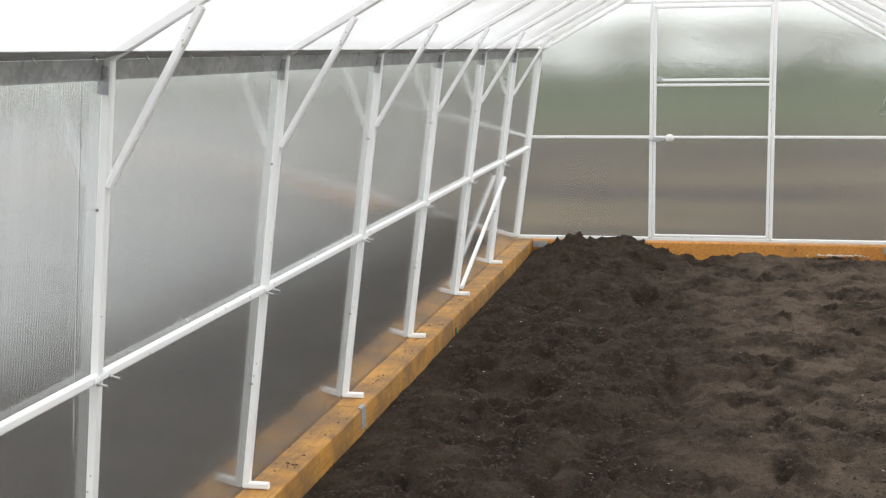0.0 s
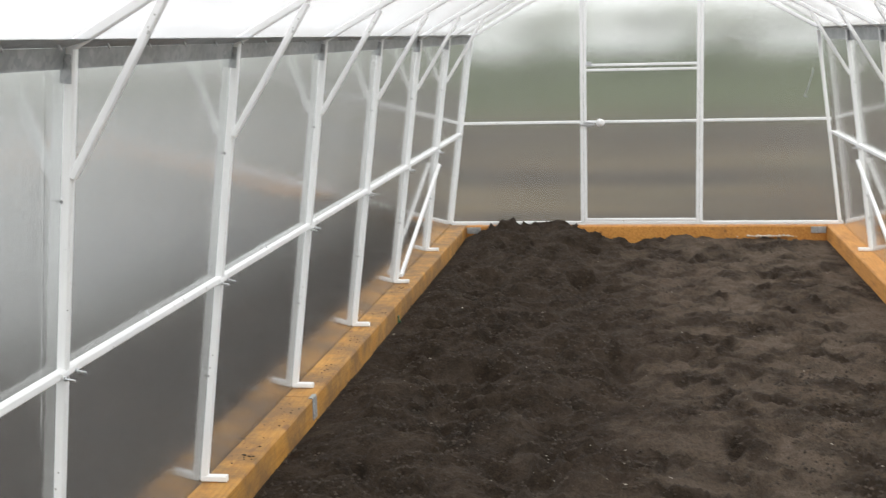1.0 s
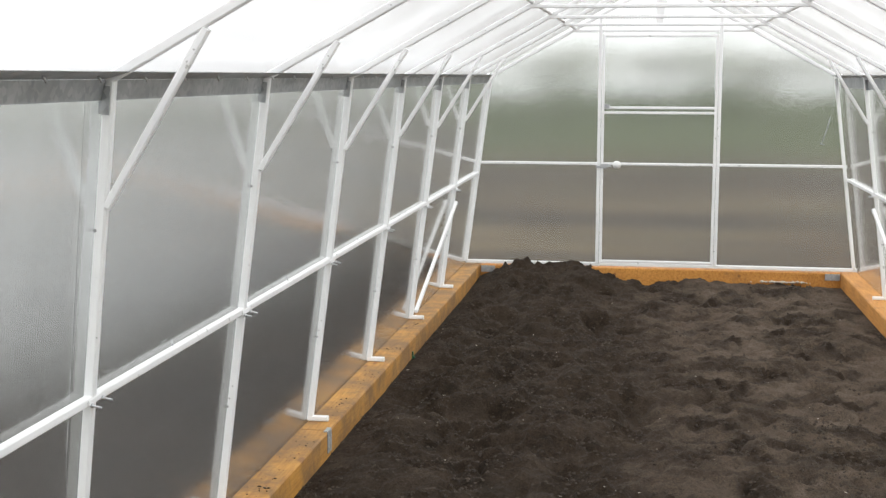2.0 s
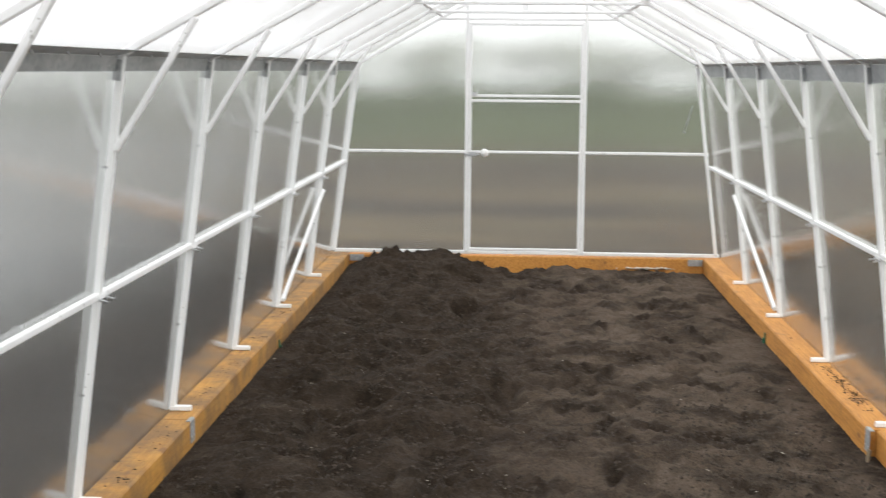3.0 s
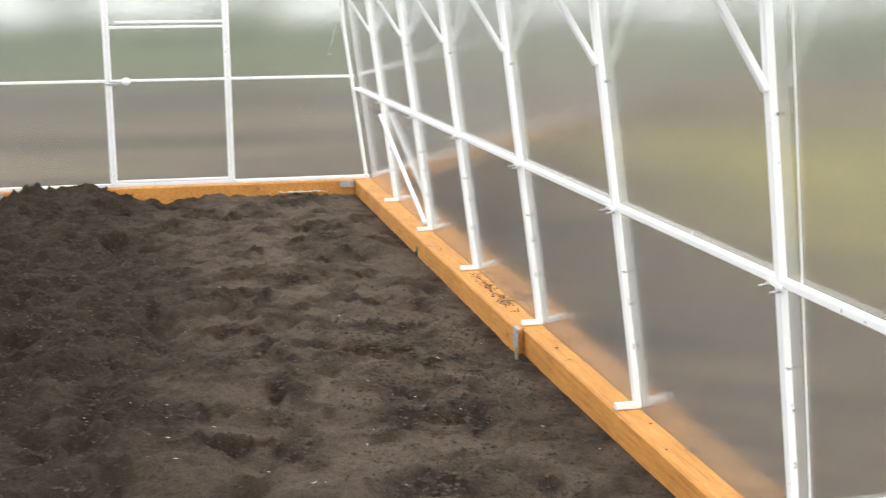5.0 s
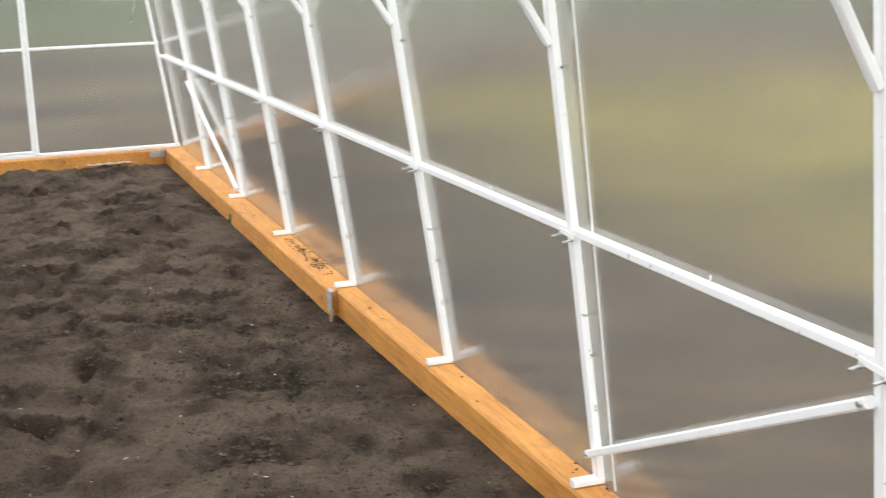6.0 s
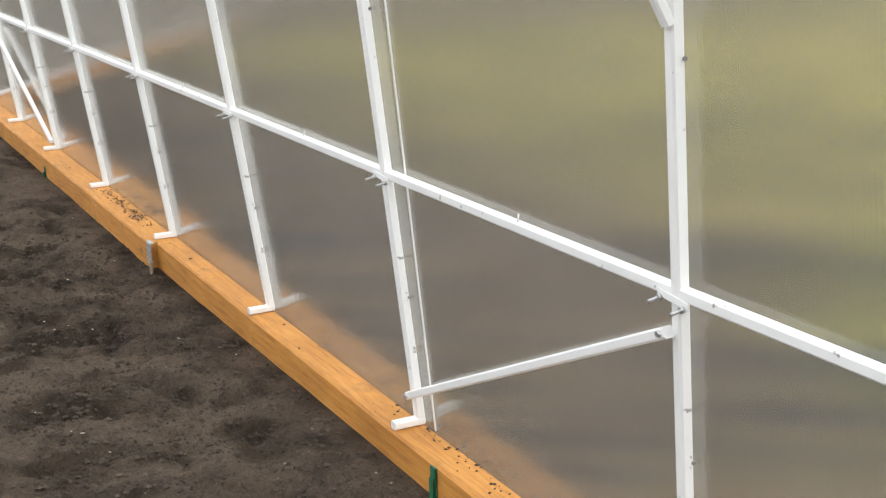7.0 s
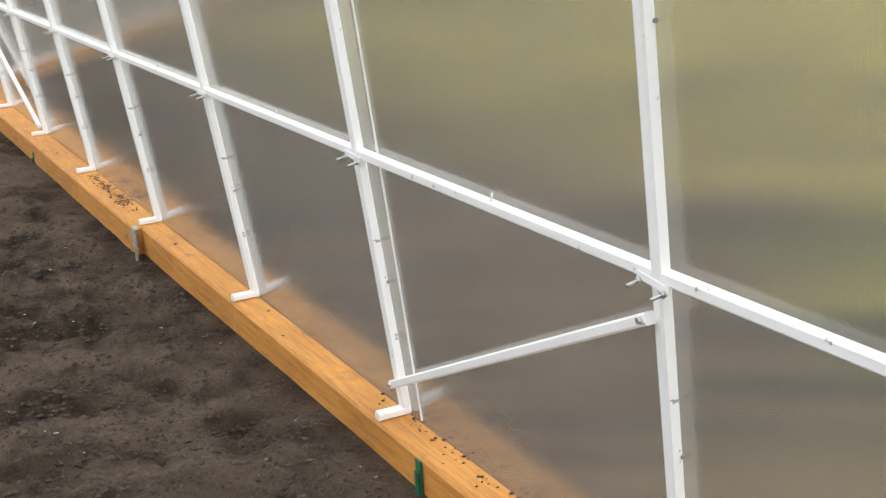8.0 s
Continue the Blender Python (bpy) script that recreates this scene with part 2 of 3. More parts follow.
def thing(name, label, category, at=(0, 0, 0), group="", kind=""):
    ob = new(name)
    ob.empty_display_size = 0.1
    ob.location = at
    return tagged(ob, label, category, group, kind)


def tube(p0, p1, w=0.025, d=None, side=(0, 1, 0), chamfer=0.004, bm=None):
    """A square tube with rounded edges from p0 to p1; w lies along side, d across it."""
    bm = bm or bmesh.new()
    d = w if d is None else d
    p0, p1 = Vector(p0), Vector(p1)
    ax = (p1 - p0).normalized()
    s = Vector(side)
    s = (s - ax * s.dot(ax)).normalized()
    u = ax.cross(s)
    a, b, c = w / 2, d / 2, min(chamfer, w / 3, d / 3)
    ring = [(a - c, b), (-a + c, b), (-a, b - c), (-a, -b + c), (-a + c, -b), (a - c, -b), (a, -b + c), (a, b - c)]
    ends = [[bm.verts.new(p + s * x + u * y) for x, y in ring] for p in (p0, p1)]
    for k in range(8):
        f = bm.faces.new((ends[0][k], ends[0][(k + 1) % 8], ends[1][(k + 1) % 8], ends[1][k]))
    bm.faces.new(ends[0][::-1])
    bm.faces.new(ends[1])
    bmesh.ops.recalc_face_normals(bm, faces=bm.faces)
    return bm


def rod(p0, p1, r, sides=10, bm=None):
    bm = bm or bmesh.new()
    p0, p1 = Vector(p0), Vector(p1)
    ax = (p1 - p0).normalized()
    s = ax.orthogonal().normalized()
    u = ax.cross(s)
    ends = [[bm.verts.new(p + (s * math.cos(k * math.tau / sides) + u * math.sin(k * math.tau / sides)) * r)
             for k in range(sides)] for p in (p0, p1)]
    for k in range(sides):
        bm.faces.new((ends[0][k], ends[0][(k + 1) % sides], ends[1][(k + 1) % sides], ends[1][k])).smooth = True
    bm.faces.new(ends[0][::-1])
    bm.faces.new(ends[1])
    return bm


def slab(corners, thick, bm=None):
    """A flat plate: four corners of its inner face, thickened away from their normal."""
    bm = bm or bmesh.new()
    c = [Vector(v) for v in corners]
    nrm = (c[1] - c[0]).cross(c[-1] - c[0]).normalized()
    lo = [bm.verts.new(v) for v in c]
    hi = [bm.verts.new(v - nrm * thick) for v in c]
    bm.faces.new(lo)
    bm.faces.new(hi[::-1])
    k = len(c)
    for i in range(k):
        bm.faces.new((lo[i], hi[i], hi[(i + 1) % k], lo[(i + 1) % k]))
    bmesh.ops.recalc_face_normals(bm, faces=bm.faces)
    return bm


# ---------------------------------------------------------------- plan of the greenhouse (z = 0 is the top of the sill beams)
BAY = 1.2
FAR, NEAR = 9.64, -2.33
FOOT_X, EAVE_X, EAVE_Z = 1.487, 1.300, 1.452
SLOPE = 0.555
RIDGE_Z = EAVE_Z + EAVE_X * SLOPE
TIE_X, TIE_Z = 0.66, 1.452 + (1.300 - 0.66) * 0.555
RAIL_Z = 0.70
SHEET_FOOT, SHEET_EAVE = 1.5015, 1.3145
SOIL_Z = -0.10


def post_x(z):
    return FOOT_X + (EAVE_X - FOOT_X) * z / EAVE_Z


def sheet_x(z):
    return SHEET_FOOT + (SHEET_EAVE - SHEET_FOOT) * z / EAVE_Z


# ---------------------------------------------------------------- ground outside
def build_ground():
    rings = [0, 4, 8, 16, 32, 64, 130, 300, 900, 4000]
    bm = bmesh.new()
    seg = 48
    centre = bm.verts.new((0, 4, -0.22))
    last = None
    for r in rings[1:]:
        ring = [bm.verts.new((r * math.cos(k * math.tau / seg), 4 + r * math.sin(k * math.tau / seg),
                              -0.22 - max(0.0, r - 130) * 0.013 + (0.06 * noise.noise((k * 1.7, r, 0)) if 10 < r < 130 else 0))) for k in range(seg)]
        for k in range(seg):
            if last is None:
                bm.faces.new((centre, ring[k], ring[(k + 1) % seg]))
            else:
                bm.faces.new((last[k], ring[k], ring[(k + 1) % seg], last[(k + 1) % seg]))
        last = ring
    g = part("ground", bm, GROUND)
    tagged(g, "brown dug plot with green meadow beyond it", "ground", kind="structure")


build_ground()


# ---------------------------------------------------------------- soil bed inside
rng = np.random.RandomState(7)


def lattice_noise(x, y, cell, seed):
    """Smooth value noise on a square lattice."""
    r = np.random.RandomState(seed)
    table = r.rand(256, 256) * 2 - 1
    u, v = x / cell + 300.3, y / cell + 400.7
    i, j = np.floor(u).astype(int), np.floor(v).astype(int)
    fu, fv = u - i, v - j
    fu, fv = fu * fu * fu * (fu * (fu * 6 - 15) + 10), fv * fv * fv * (fv * (fv * 6 - 15) + 10)
    i, j = i % 255, j % 255
    a = table[i, j] * (1 - fu) + table[i + 1, j] * fu
    b = table[i, j + 1] * (1 - fu) + table[i + 1, j + 1] * fu
    return a * (1 - fv) + b * fv


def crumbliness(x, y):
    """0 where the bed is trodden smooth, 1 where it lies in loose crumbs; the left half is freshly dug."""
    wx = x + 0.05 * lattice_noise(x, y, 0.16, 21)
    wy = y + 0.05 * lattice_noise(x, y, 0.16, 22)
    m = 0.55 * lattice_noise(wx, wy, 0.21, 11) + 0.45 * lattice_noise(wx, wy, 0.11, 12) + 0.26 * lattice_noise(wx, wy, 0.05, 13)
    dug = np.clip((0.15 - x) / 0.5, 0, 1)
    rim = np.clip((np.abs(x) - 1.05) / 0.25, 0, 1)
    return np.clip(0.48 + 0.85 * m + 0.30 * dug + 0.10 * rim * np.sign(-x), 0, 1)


def soil_height(x, y):
    """Height of the bed: dug and lumpy on the left, trodden flatter on the right, heaped in the far left corner."""
    edge = np.clip((1.38 - np.abs(x)) / 0.2, 0.05, 1)
    loose = crumbliness(x, y)
    dug = np.clip((0.25 - x) / 0.7, 0, 1)
    wx = x + 0.03 * lattice_noise(x, y, 0.11, 23)
    wy = y + 0.03 * lattice_noise(x, y, 0.11, 24)
    h = 0.016 * lattice_noise(wx, wy, 0.9, 1) + (0.012 + 0.016 * dug) * lattice_noise(wx, wy, 0.38, 2)
    h = h + (0.017 + 0.016 * dug) * lattice_noise(wx, wy, 0.17, 3) - 0.010 * loose
    some = 0.62 + 0.95 * loose + 0.10 * dug
    h = h + some * (0.013 * (1 - 2 * np.abs(lattice_noise(wx, wy, 0.085, 4))) + 0.011 * lattice_noise(wx, wy, 0.045, 5))
    h = h + 0.0090 * some * np.abs(lattice_noise(x, y, 0.026, 6)) + 0.0015 * lattice_noise(x, y, 0.03, 7)
    pits = np.clip(lattice_noise(wx, wy, 0.30, 9) - 0.52, 0, 1)
    h = h - (0.10 + 0.08 * dug) * pits
    heap = np.exp(-(((x + 0.86) / 0.47) ** 6) - ((y - FAR) / 0.5) ** 2)
    left = np.clip((-x - 0.3) / 1.1, 0, 1) * np.clip((y - 3.0) / 5.0, 0, 1)
    near = np.clip((x - 0.7) / 0.5, 0, 1) * np.clip((4.2 - y) / 1.4, 0, 1)
    return SOIL_Z - 0.012 * (1 - edge) + h * edge + 0.090 * heap + 0.02 * left * edge + 0.02 * near


def build_soil():
    xs = np.linspace(-1.41, 1.43, 300)
    ys = [NEAR + 0.02]
    while ys[-1] < FAR - 0.02:
        y = ys[-1]
        ys.append(y + (0.05 if y < 0.9 else 0.0095 + 0.0012 * max(0.0, y - 2.0)))
    ys = np.array(ys)
    gx, gy = np.meshgrid(xs, ys)
    gz = soil_height(gx, gy)
    v = np.stack([gx.ravel(), gy.ravel(), gz.ravel()], 1)
    nx, ny = len(xs), len(ys)
    idx = np.arange(nx * ny).reshape(ny, nx)
    f = np.stack([idx[:-1, :-1].ravel(), idx[:-1, 1:].ravel(), idx[1:, 1:].ravel(), idx[1:, :-1].ravel()], 1)
    me = bpy.data.meshes.new("soil_bed")
    me.from_pydata(v.tolist(), [], f.tolist())
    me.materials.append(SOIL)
    me.polygons.foreach_set("use_smooth", np.ones(len(f), bool))
    earth_tone = me.attributes.new("crumbly", "FLOAT", "POINT")
    earth_tone.data.foreach_set("value", crumbliness(gx, gy).ravel().astype(np.float32))
    ob = new("soil_bed", me)
    tagged(ob, "dark brown dug garden soil filling the greenhouse floor", "soil", kind="structure")


build_soil()


def scatter(name, mat, places, size, label, category, flat=0.7, seed=1, stretch=0.9):
    """Many small irregular lumps joined into one mesh."""
    r = random.Random(seed)
    base = [(0, 0, 1), (0.9, 0, 0.3), (0.3, 0.85, 0.3), (-0.75, 0.5, 0.3), (-0.7, -0.55, 0.3), (0.3, -0.85, 0.25), (0, 0, -0.7)]
    tri = [(0, 1, 2), (0, 2, 3), (0, 3, 4), (0, 4, 5), (0, 5, 1), (6, 2, 1), (6, 3, 2), (6, 4, 3), (6, 5, 4), (6, 1, 5)]
    vs, fs = [], []
    for x, y, z in places:
        s = size[0] + (size[1] - size[0]) * r.random() ** 2.5
        a = r.random() * math.tau
        ca, sa = math.cos(a), math.sin(a)
        k = len(vs)
        long = 1 + r.random() ** 2 * stretch
        for bx, by, bz in base:
            j = s * (0.75 + 0.5 * r.random())
            px, py = bx * j * long, by * j
            vs.append((x + px * ca - py * sa, y + px * sa + py * ca, z + bz * j * flat))
        fs += [(k + p, k + q, k + t) for p, q, t in tri]
    me = bpy.data.meshes.new(name)
    me.from_pydata(vs, [], fs)
    me.materials.append(mat)
    return tagged(new(name, me), label, category, kind="stuff")


def on_soil(count, seed, x0=-1.38, x1=1.38, y0=1.3, y1=9.4, power=1.6, loose=False):
    r = np.random.RandomState(seed)
    x = x0 + (x1 - x0) * r.rand(count)
    y = y0 + (y1 - y0) * r.rand(count) ** power
    if loose:
        keep = r.rand(count) < crumbliness(x, y) ** 2 + 0.04
        x, y = x[keep], y[keep]
    return list(zip(x, y, soil_height(x, y)))


by_the_beam = on_soil(7000, 9, 0.55, 1.38, 1.4, 5.5, 1.2)
scatter("soil_crumbs", CLOD, on_soil(52000, 3, loose=True) + by_the_beam, (0.0016, 0.0105), "loose crumbs and clods of dark soil", "soil", 0.95, 2)
scatter("pale_debris", PALE_CHIP, on_soil(560, 5), (0.0014, 0.0050), "small pale stones and wood chips on the soil", "debris", 0.5, 4, 4.0)


r = random.Random(21)
rubble = [(r.gauss(0.93, 0.09), FAR - 0.07 - abs(r.gauss(0, 0.025)), -0.075) for _ in range(70)]
scatter("pale_rubble", PALE_CHIP, rubble, (0.006, 0.019), "small heap of pale broken mortar by the end beam", "rubble", 0.8, 6)


# ---------------------------------------------------------------- sill beams
def sill_beam(p0, p1, width, height, label, mat=None):
    """A squared timber with slightly worn edges, its top at z = 0, along x or y."""
    bm = bmesh.new()
    p0, p1 = Vector(p0), Vector(p1)
    ax = (p1 - p0).normalized()
    s = Vector((ax.y, -ax.x, 0))
    n_seg = max(6, int((p1 - p0).length / 0.08))
    c = 0.007
    a, rings = width / 2, []
    for i in range(n_seg + 1):
        p = p0 + (p1 - p0) * (i / n_seg)
        wob = 0.0015 * noise.noise((p.x * 3, p.y * 3, 1.0))
        prof = [(a - c + wob, 0), (-a + c + wob, 0), (-a + wob, -c), (-a, -height), (a, -height), (a + wob, -c)]
        rings.append([bm.verts.new(p + s * x + Vector((0, 0, z + (0.0012 * noise.noise((p.x * 5, p.y * 5, x * 40)) if z > -0.02 else 0))))
                      for x, z in prof])
    for q, r in zip(rings, rings[1:]):
        for k in range(6):
            bm.faces.new((q[k], r[k], r[(k + 1) % 6], q[(k + 1) % 6]))
    bm.faces.new(rings[0])
    bm.faces.new(rings[-1][::-1])
    bmesh.ops.recalc_face_normals(bm, faces=bm.faces)
    ob = part("sill_beam", bm, mat or TIMBER)
    return tagged(ob, label, "beam", "timber sill of the greenhouse")


BEAM_IN, BEAM_OUT = 1.370, 1.500
BEAM_MID, BEAM_W = (BEAM_IN + BEAM_OUT) / 2, BEAM_OUT - BEAM_IN
NEAR_R_IN = 1.402                        # the near right beam is narrower
ORANGE = "orange-stained squared timber beam lying on the soil"
JOINT_R, JOINT_L = 4.76, 4.66
right_near = sill_beam(((NEAR_R_IN + BEAM_OUT) / 2, NEAR, 0), ((NEAR_R_IN + BEAM_OUT) / 2, JOINT_R - 0.002, 0), BEAM_OUT - NEAR_R_IN, 0.15, ORANGE)
right_far = sill_beam((BEAM_MID, JOINT_R + 0.002, 0), (BEAM_MID, FAR + 0.06, 0), BEAM_W, 0.15, ORANGE)
left_near = sill_beam((-BEAM_MID, NEAR, 0), (-BEAM_MID, JOINT_L - 0.002, 0), BEAM_W, 0.15, ORANGE + ", dirty on top", TIMBER_DIRTY)
left_far = sill_beam((-BEAM_MID, JOINT_L + 0.002, 0), (-BEAM_MID, FAR + 0.06, 0), BEAM_W, 0.15, ORANGE + ", dirty on top", TIMBER_DIRTY)
end_far = sill_beam((-BEAM_IN + 0.004, FAR + 0.002, 0), (BEAM_IN - 0.004, FAR + 0.002, 0), 0.115, 0.15, ORANGE + " under the end wall")
end_near = sill_beam((-BEAM_IN + 0.004, NEAR + 0.06, 0), (BEAM_IN - 0.004, NEAR + 0.06, 0), 0.115, 0.15, ORANGE + " under the end wall")


def joint_plate(y, side, beam):
    """Folded zinc plate screwed over a beam joint: a leg on the face and a lip on the top edge."""
    bm = bmesh.new()
    x = side * (BEAM_IN - 0.002)
    tube((x, y - 0.033, -0.046), (x, y + 0.033, -0.046), 0.092, 0.003, (0, 0, 1), 0.001, bm)
    tube((x + side * 0.009, y - 0.033, 0.0025), (x + side * 0.009, y + 0.033, 0.0025), 0.018, 0.003, (1, 0, 0), 0.001, bm)
    ob = part("joint_plate", bm, GALV, beam, "galvanised joining plate")
    for dy in (-0.019, 0.019):
        for z in (-0.025, -0.065):
            part("screw", rod((x, y + dy, z), (x - side * 0.004, y + dy, z), 0.004, 8), ZINC, ob)


joint_plate(JOINT_R, 1, right_far)
joint_plate(JOINT_L, -1, left_far)


def corner_angle(x, beam):
    bm = tube((x, FAR - 0.064, -0.03), (x + 0.11 * (1 if x < 0 else -1), FAR - 0.064, -0.03), 0.05, 0.003, (0, 0, 1), 0.001)
    part("corner_angle", bm, GALV, beam, "galvanised corner angle")


corner_angle(-BEAM_IN + 0.01, end_far)
corner_angle(BEAM_IN - 0.01, end_far)


def green_peg(x, y, side, sunk=0.05):
    """Green plastic profile end driven in beside the beam: a flat strip with a rib."""
    peg = thing("green_peg", "green plastic peg standing against the sill beam", "peg", (x, y, SOIL_Z - sunk), "green pegs")
    part("strip", tube((0, 0, 0), (0, 0, 0.145), 0.030, 0.005, (0, 1, 0), 0.0015), GREEN_PLASTIC, peg)
    part("rib", tube((-side * 0.008, -0.004, 0), (-side * 0.008, -0.004, 0.118), 0.016, 0.010, (0, 1, 0), 0.003), GREEN_PLASTIC, peg)


green_peg(NEAR_R_IN - 0.004, 2.19, 1)
green_peg(BEAM_IN - 0.004, 7.00, 1, 0.10)
green_peg(-BEAM_IN + 0.004, 6.60, -1, 0.115)


def wood_offcut(x, y):
    """Weathered splinter of a board stuck in the soil below the beam joint."""
    bm = tube((0, 0, -0.02), (0.012, 0.006, 0.042), 0.030, 0.010, (0, 1, 0), 0.003)
    ob = part("wood_offcut", bm, WEATHERED)
    ob.location = (x, y, SOIL_Z - 0.01)
    tagged(ob, "pale weathered wood splinter stuck in the soil by the beam joint", "offcut")


wood_offcut(1.352, 4.70)


# ---------------------------------------------------------------- arches
def arch():
    a = thing("greenhouse_arch", "white-painted square steel tube arch on the sill beams", "frame", group="greenhouse arches")
    for s in (-1, 1):
        ex = EAVE_X
        part("post", tube((s * FOOT_X, 0, 0.006), (s * ex, 0, EAVE_Z + 0.006), 0.025, 0.025), WHITE, a)
        part("foot", tube((s * (FOOT_X + 0.008), 0, 0.0125), (s * (FOOT_X - 0.080), 0, 0.0125), 0.027, 0.022), WHITE, a)
        part("rafter", tube((s * (ex + 0.012), 0, EAVE_Z + 0.006), (s * 0.006, 0, RIDGE_Z), 0.025, 0.025), WHITE, a)
        zk, xk = 1.165, 1.065
        part("knee_brace", tube((s * (FOOT_X + (ex - FOOT_X) * zk / EAVE_Z - 0.012), -0.003, zk), (s * xk, -0.003, EAVE_Z + (EAVE_X - xk) * SLOPE - 0.006), 0.020, 0.020), WHITE, a)
        part("gusset", tube((s * (EAVE_X + 0.017), -0.016, EAVE_Z - 0.070), (s * (EAVE_X + 0.010), -0.016, EAVE_Z - 0.004), 0.030, 0.003, (1, 0, 0), 0.001), GALV, a)
        for zs in (0.37, 1.11):
            part("sheet_screw", rod((s * (post_x(zs) + 0.0105), -0.012, zs), (s * (post_x(zs) + 0.0105), -0.0155, zs), 0.0042, 8), RUBBER, a, "dark rubber washer of a sheet screw")
        xr = post_x(RAIL_Z)
        br = part("bracket", tube((s * (xr - 0.0145), -0.042, RAIL_Z - 0.006), (s * (xr - 0.0145), 0.042, RAIL_Z - 0.006), 0.014, 0.003, (0, 0, 1), 0.001), WHITE, a)
        for dy in (-0.032, 0.032):
            part("bolt", rod((s * (xr - 0.012), dy, RAIL_Z - 0.012), (s * (xr - 0.042), dy, RAIL_Z - 0.018), 0.0032, 8), ZINC, br, "zinc bolt")
            part("nut", rod((s * (xr - 0.016), dy, RAIL_Z - 0.0128), (s * (xr - 0.022), dy, RAIL_Z - 0.014), 0.0062, 6), ZINC, br)
    part("tie_bar", tube((-TIE_X, 0, TIE_Z), (TIE_X, 0, TIE_Z), 0.020, 0.020), WHITE, a)
    part("king_plate", tube((-0.03, 0, TIE_Z + 0.01), (-0.03, 0, RIDGE_Z - 0.02), 0.045, 0.004, (1, 0, 0), 0.001), WHITE, a)
    return a


first_arch = arch()
first_arch.matrix_basis = pose(0, 2 * BAY + 0.042, 0, 3.6)
copy_thing(first_arch, pose(0, 1 * BAY + 0.085, 0, 6.0))        # the near arches lean back a little
for k in (-1, 0, 3, 4, 5, 6, 7):
    copy_thing(first_arch, pose(0, k * BAY, 0))


def purlin(x, z, w, label, rise=0.0):
    ob = thing("purlin", label, "rail", (x, 0, z), "lengthwise tubes")
    part("tube", tube((0, NEAR + 0.03, (NEAR - 4.8) * rise), (0, FAR - 0.02, (FAR - 4.8) * rise), w, w, (1, 0, 0)), WHITE, ob)
    return ob


for s in (-1, 1):
    rail = purlin(s * (post_x(RAIL_Z) + 0.001), RAIL_Z, 0.023, "white-painted steel side rail bolted to the posts", 0.0035 if s < 0 else 0.0)
    for k in range(0, 8):
        y = k * BAY + 0.55
        part("screw", rod((s * -0.004, y, 0.010), (s * 0.002, y + 0.006, 0.026), 0.0022, 6), ZINC, rail)
    purlin(s * TIE_X, TIE_Z + 0.022, 0.020, "white-painted steel roof purlin over the tie bars")
purlin(0, RIDGE_Z + 0.005, 0.025, "white-painted steel ridge tube")


def wall_brace(side, y0, z0, y1, z1):
    b = thing("wall_brace", "white-painted diagonal steel brace between two posts", "brace", (side * (post_x(z0) - 0.022), y0, z0), "wall braces")
    d = Vector((side * (post_x(z1) - post_x(z0)), y1 - y0, z1 - z0))
    part("tube", tube((0, 0, 0), d, 0.022, 0.022, (1, 0, 0)), WHITE, b)
    for p in (Vector((0, 0, 0)), d):
        q = p + (d.normalized() * 0.012 if p.length < 0.01 else -d.normalized() * 0.012)
        part("bolt", rod(q, q - Vector((side * 0.018, 0, 0)), 0.006, 6), ZINC, b)


wall_brace(-1, 7.22, 0.045, 8.40, 0.60)
wall_brace(1, 7.22, 0.045, 8.40, 0.60)
wall_brace(1, 2.435, 0.090, 1.225, 0.628)


# ---------------------------------------------------------------- eave strips
def eave_strip(side, low):
    st = thing("eave_strip", "dull grey galvanised strip along the eave behind the posts", "flashing", (side * (SHEET_EAVE - 0.006), 0, EAVE_Z), "eave strips")
    bm = bmesh.new()
    tube((side * 0.009, NEAR + 0.01, low), (side * 0.009, FAR - 0.03, low), 0.002, 0.004, (1, 0, 0), 0.0005, bm)
    slab([(side * 0.010, NEAR + 0.01, low), (side * 0.001, NEAR + 0.01, 0.006), (side * 0.001, FAR - 0.03, 0.006), (side * 0.010, FAR - 0.03, low)], 0.0015, bm)
    part("wall_leg", bm, GALV, st)
    part("roof_leg", slab([(side * 0.001, NEAR + 0.01, 0.008), (side * -0.060, NEAR + 0.01, 0.025), (side * -0.060, FAR - 0.03, 0.025), (side * 0.001, FAR - 0.03, 0.008)], 0.0015), GALV, st)
    for k in range(34):
        y = 0.35 + k * 0.27
        part("screw", rod((side * -0.026, y, 0.016), (side * -0.032, y + 0.004, 0.000), 0.003, 6), ZINC, st)


eave_strip(-1, -0.040)
eave_strip(1, -0.062)


# ---------------------------------------------------------------- polycarbonate sheets
def sheet(name, corners, mat, label, thick=0.006):
    ob = part(name, slab(corners, thick), mat)
    ob.visible_shadow = False
    return tagged(ob, label, "panel", "twin-wall sheets")


